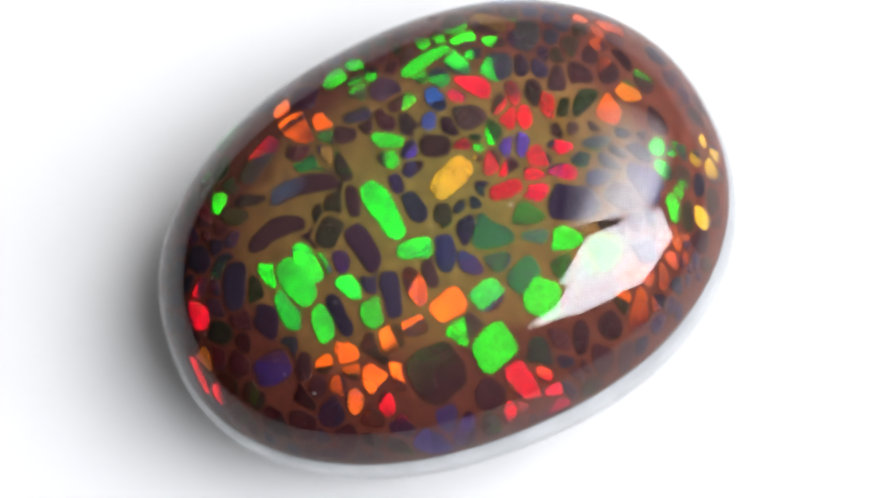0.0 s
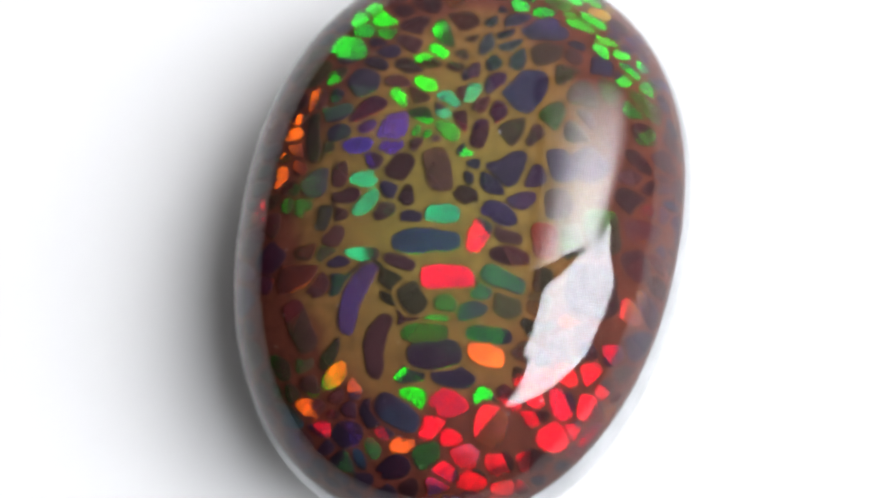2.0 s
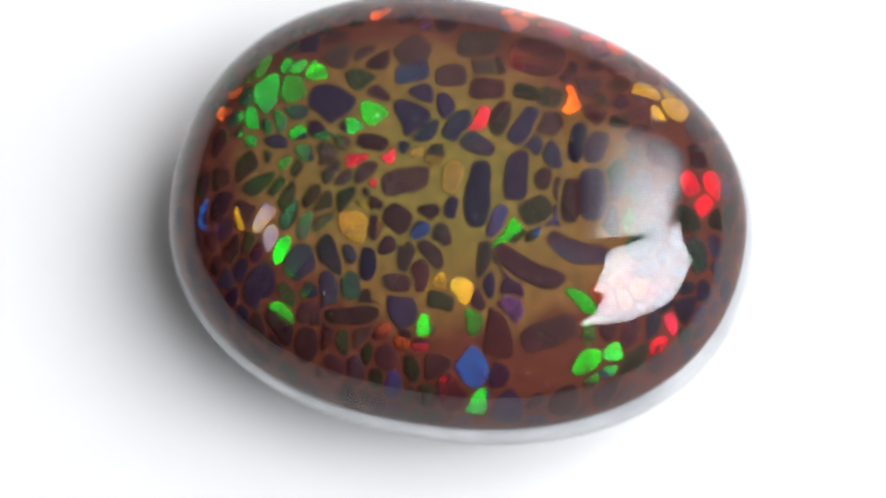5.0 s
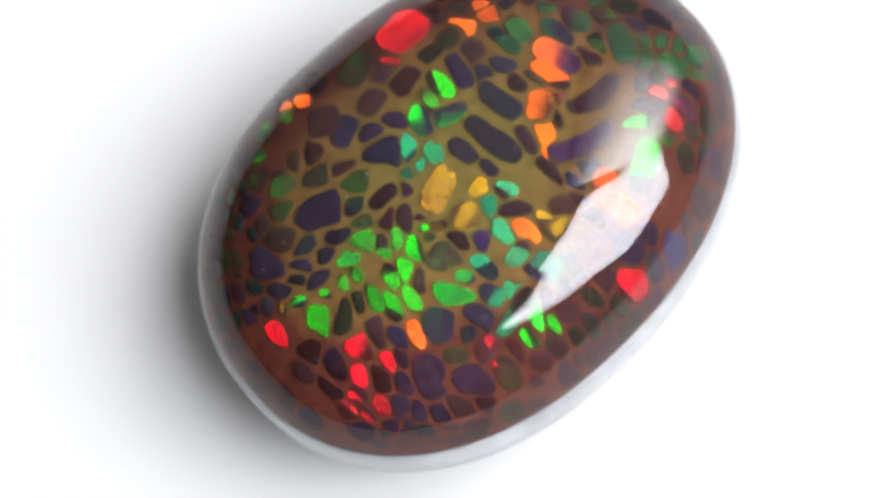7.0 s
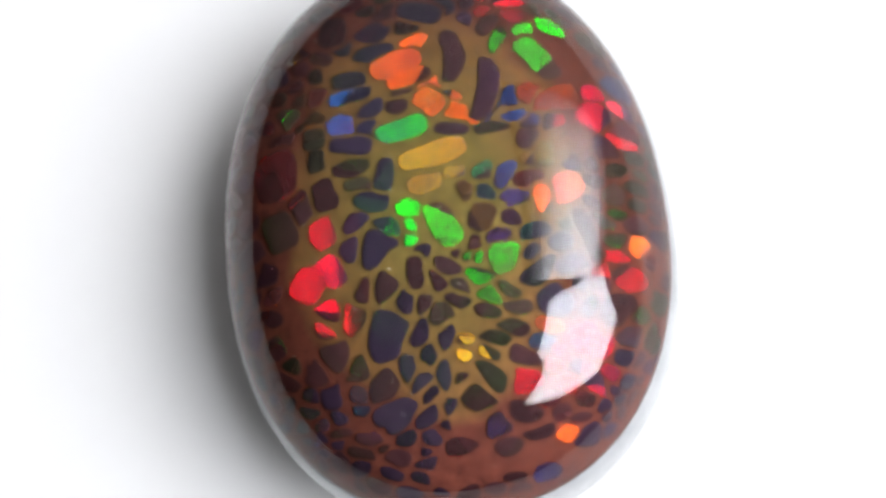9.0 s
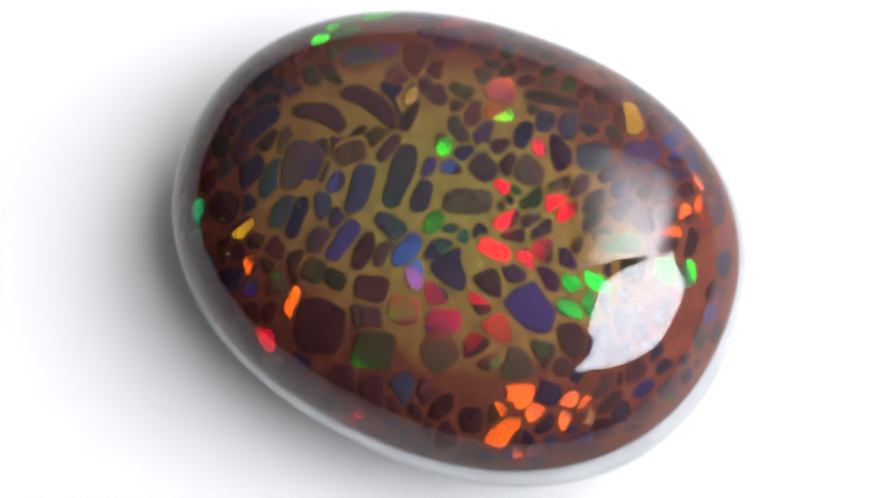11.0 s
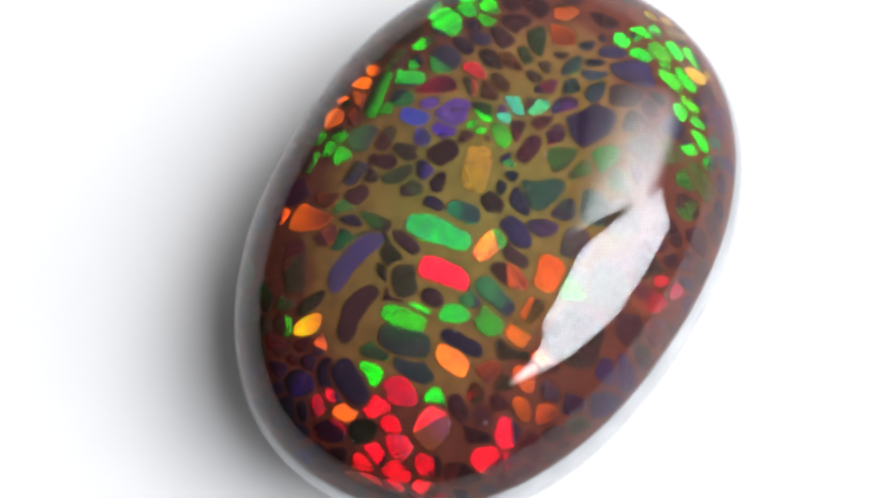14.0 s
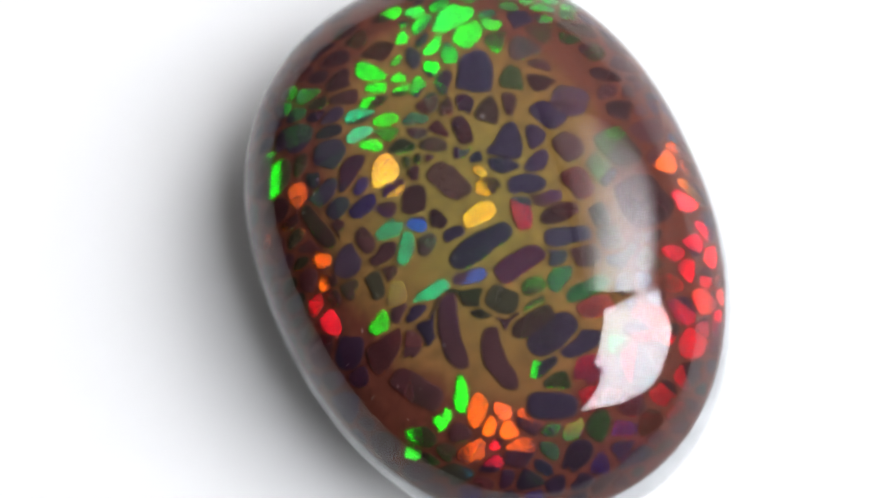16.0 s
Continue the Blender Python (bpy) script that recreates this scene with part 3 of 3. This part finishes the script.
def cell_traits(cx, cy, rng, quiet=True, dark=False):
    """Body colour and the three lattice families of a cell."""
    found = []
    for x, y, reach, hue, axis, turn in DOMAINS:
        d = math.hypot(cx - x, cy - y) / (reach * 1.1)
        if d < 1.0 and not dark:
            found.append((d, hue, axis, turn))
    found.sort(key=lambda f: f[0])
    pair, turns = [], []
    for _, hue, axis, turn in found:
        # families in one cell lie well apart
        if len(pair) < 3 and all(abs((turn - t + 180) % 360 - 180) > 32 for t in turns):
            pair.append((hue, axis))
            turns.append(turn)
    for x, y, reach, hue, axis in QUIET:
        if quiet and len(pair) < 2 and math.hypot(cx - x, cy - y) < reach:
            pair.append((hue, axis))
    if len(pair) == 1:
        hue, axis = pair[0]
        beside = (hue[0] * 0.9, hue[1] * 0.9 + hue[0] * 0.22, hue[2] + hue[1] * 0.16)
        pair.append((tuple(0.2 * c for c in beside), Matrix.Rotation(radians(rng.choice((-13, 13))), 3, "Z") @ axis))
    while len(pair) < 3:
        n = noise.noise_vector((cx * 0.5, cy * 0.5, 20.0 + 7 * len(pair)))
        turn = (n.x * 400 + rng.uniform(-12, 12)) % 360
        hue = rng.choice(((0.0002, 0.0018, 0.0002), (0.0002, 0.0014, 0.0024), (0.0018, 0.0002, 0.0002), (0.001, 0.0005, 0.004), (0.0005, 0.0005, 0.0034)))
        axis = lattice_normal(cx, cy, turn)
        axis = (axis + Vector((n.y, n.z, 0)) * 0.25).normalized()
        pair.append((hue, axis))
    pair = [(tuple(c * f for c in h), (a + Vector((rng.gauss(0, 0.02), rng.gauss(0, 0.02), 0))).normalized())
            for (h, a), f in zip(pair, (rng.uniform(0.75, 1.2), rng.uniform(0.5, 1.1), rng.uniform(0.5, 1.1)))]
    k = rng.uniform(0.8, 1.5)
    edge = math.hypot(cx / CORE_LONG, cy / CORE_SHORT)
    # cell bodies darken towards one end, painted shade as in the brown body
    k *= 0.55 + 0.45 * min(1.0, max(0.0, (cx + 0.45 * cy + 7.0) / 4.0))
    tone = noise.noise((cx * 0.45, cy * 0.45, 31.0)) * 1.6 + rng.gauss(0, 0.25)
    if tone > 0.2:
        tint = (0.0085, 0.0068, 0.0135)
    elif tone < -0.6:
        tint = (0.0085, 0.0095, 0.0062)
    else:
        tint = (0.0130, 0.0066, 0.0078)
    body = (tint[0] * k * (1 + 0.5 * edge), tint[1] * k, tint[2] * k)
    slope = rng.uniform(0, 2 * math.pi)
    edges = [rng.choice((-3, -3, -3, -1.2, -0.5, -0.2, 0.1)) for _ in "abc"]
    return body, pair, (math.cos(slope), math.sin(slope), edges)


def cell_geometry(poly):
    """A thin plate with a sloping rim, laid on the body."""
    n = len(poly)
    cx, cy = sum(p[0] for p in poly) / n, sum(p[1] for p in poly) / n
    verts = [(cx * MM, cy * MM, (core_height(cx, cy) + 0.085) * MM)]
    for share, lift in ((0.55, 0.08), (0.88, 0.07), (1.0, 0.05), (1.0, -0.06)):
        for x, y in poly:
            x, y = cx + (x - cx) * share, cy + (y - cy) * share
            verts.append((x * MM, y * MM, (core_height(x, y) + lift) * MM))
    faces = []
    for i in range(n):
        j = (i + 1) % n
        faces.append((0, 1 + i, 1 + j))
        for k in range(3):
            p, q = 1 + k * n, 1 + (k + 1) * n
            faces.append((p + i, q + i, q + j, p + j))
    return verts, faces, cx, cy


TRAITS = ("body", "side", "hue_a", "tilt_a", "hue_b", "tilt_b", "hue_c", "tilt_c")


def paint(me, traits):
    """Cells melt into the body at the rim; a twin boundary may leave one side of a cell without its colour."""
    for key in TRAITS:
        me.attributes.new(key, "FLOAT_VECTOR", "POINT")
    cols = {key: [] for key in TRAITS}
    for verts, (body, pair, (dx, dy, edges)) in traits:
        cx, cy, _ = verts[0]
        half = max(math.hypot(x - cx, y - cy) for x, y, _ in verts)
        ring = (len(verts) - 1) // 4
        for i, (x, y, _) in enumerate(verts):
            rim = i > 2 * ring
            cols["body"] += [0.82 * c + 0.18 * m for c, m in zip(body, (0.034, 0.019, 0.009))] if rim else list(body)
            s = ((x - cx) * dx + (y - cy) * dy) / half
            c = ((y - cy) * dx - (x - cx) * dy) / half
            cols["side"] += [s - edges[0], 0.6 * c - s - edges[1], c - edges[2]]
            for (hue, tilt), a in zip(pair, "abc"):
                cols["hue_" + a] += [hue[0], hue[1] * (1 + 0.15 * s), hue[2]]
                cols["tilt_" + a] += list(tilt)
    for key, flat in cols.items():
        me.attributes[key].data.foreach_set("vector", flat)


def build_cells():
    rng = random.Random(11)
    made = [(0.0, striking_cell(cell)) for cell in STRIKING]
    for poly in voronoi_cells(rng, 0.61, 0.056):
        if min(outline(x, y, CORE_LONG, CORE_SHORT) for x, y in poly) > 0.985:
            continue
        poly = make_room([(x * 0.9985, y * 0.9985) for x, y in poly])
        if not poly:
            continue
        cx, cy = sum(p[0] for p in poly) / len(poly), sum(p[1] for p in poly) / len(poly)
        made.append((math.hypot(cx / CORE_LONG, cy / CORE_SHORT), poly))
    made.sort(key=lambda c: c[0])
    rest_v, rest_f, rest_t = [], [], []
    for k, (_, poly) in enumerate(made):
        verts, faces, cx, cy = cell_geometry(poly)
        traits = (verts, cell_traits(cx, cy, rng, k >= len(STRIKING), k < 2))
        if k < 300:
            ob = mesh_object("cell", verts, faces, CELL, opal)
            paint(ob.data, [traits])
        else:
            base = len(rest_v)
            rest_v += verts
            rest_f += [tuple(base + i for i in f) for f in faces]
            rest_t.append(traits)
    if rest_v:
        ob = mesh_object("edge_cells", rest_v, rest_f, CELL, opal)
        paint(ob.data, rest_t)
        tagged(ob, "small dark cells along the rim", kind="stuff")


build_cells()


# ---- specks of dust on the polish
def build_dust():
    rng = random.Random(5)
    verts, faces = [], []
    for _ in range(70):
        a, q = rng.uniform(0, 2 * math.pi), math.sqrt(rng.uniform(0, 0.8))
        k = q / oval(math.cos(a), math.sin(a))
        x = LONG * k * math.cos(a)
        y = SHORT * k * math.sin(a) * (1 + EGG * x / LONG)
        z = GIRDLE + DOME * (1 - q ** FULL) ** (1 / FULL)
        size, turn, long = rng.uniform(0.005, 0.015), rng.uniform(0, 3), rng.choice((1, 1, 1, 1.5, 4))
        base = len(verts)
        for i in range(6):
            t = math.pi * i / 3
            u, v = size * long * math.cos(t), size * math.sin(t)
            verts.append(((x + u * math.cos(turn) - v * math.sin(turn)) * MM, (y + u * math.sin(turn) + v * math.cos(turn)) * MM, z * MM))
        verts += [(x * MM, y * MM, (z + size) * MM), (x * MM, y * MM, (z - size) * MM)]
        for i in range(6):
            faces += [(base + i, base + (i + 1) % 6, base + 6), (base + (i + 1) % 6, base + i, base + 7)]
    tagged(mesh_object("dust", verts, faces, BOARD, opal), "fine white dust specks", kind="stuff")


build_dust()


# ---- the stone turns once in about thirteen seconds and wanders a little
def motions():
    walk(opal, [
        (0.0, pose(0.06 * MM, 0.22 * MM, 0, 0, 0, 24.0)),
        (0.5, pose(0.29 * MM, -0.03 * MM, 0, 0, 0, 37.9)),
        (1.0, pose(0.23 * MM, 0.27 * MM, 0, 0, 0, 51.9)),
        (1.5, pose(0.35 * MM, 0.02 * MM, 0, 0, 0, 66.0)),
        (2.0, pose(0.57 * MM, 0.16 * MM, 0, 0, 0, 80.5)),
        (2.5, pose(0.75 * MM, -0.36 * MM, 0, 0, 0, 94.7)),
        (3.0, pose(0.63 * MM, -0.06 * MM, 0, 0, 0, 110.0)),
        (3.5, pose(0.40 * MM, 0.11 * MM, 0, 0, 0, 124.3)),
        (3.7, pose(0.29 * MM, 0.27 * MM, 0, 0, 0, 130.0)),
        (5.8, pose(0.55 * MM, 1.00 * MM, 0, 0, 0, 189.6)),
        (6.0, pose(0.55 * MM, 0.96 * MM, 0, 0, 0, 195.2)),
        (6.5, pose(0.86 * MM, 1.27 * MM, 0, 0, 0, 208.6)),
        (7.0, pose(0.94 * MM, 1.42 * MM, 0, 0, 0, 222.4)),
        (7.5, pose(0.84 * MM, 0.96 * MM, 0, 0, 0, 235.7)),
        (8.0, pose(0.72 * MM, 0.16 * MM, 0, 0, 0, 249.8)),
        (8.5, pose(0.63 * MM, 0.27 * MM, 0, 0, 0, 263.8)),
        (9.0, pose(0.15 * MM, 0.38 * MM, 0, 0, 0, 278.4)),
        (9.5, pose(0.07 * MM, 0.50 * MM, 0, 0, 0, 292.7)),
        (9.7, pose(0.09 * MM, 0.69 * MM, 0, 0, 0, 298.5)),
        (11.8, pose(0.99 * MM, 0.03 * MM, 0, 0, 0, 358.1)),
        (12.0, pose(1.26 * MM, 0.05 * MM, 0, 0, 0, 363.6)),
        (12.5, pose(1.26 * MM, 0.07 * MM, 0, 0, 0, 377.4)),
        (13.0, pose(0.92 * MM, 0.16 * MM, 0, 0, 0, 391.6)),
        (13.5, pose(0.81 * MM, 0.09 * MM, 0, 0, 0, 404.9)),
        (14.0, pose(1.34 * MM, 0.17 * MM, 0, 0, 0, 418.8)),
        (14.5, pose(1.39 * MM, 0.07 * MM, 0, 0, 0, 432.6)),
        (15.0, pose(1.65 * MM, -0.25 * MM, 0, 0, 0, 446.8)),
        (15.5, pose(1.82 * MM, -0.38 * MM, 0, 0, 0, 460.6)),
        (16.0, pose(1.44 * MM, 0.04 * MM, 0, 0, 0, 474.7))])


motions()
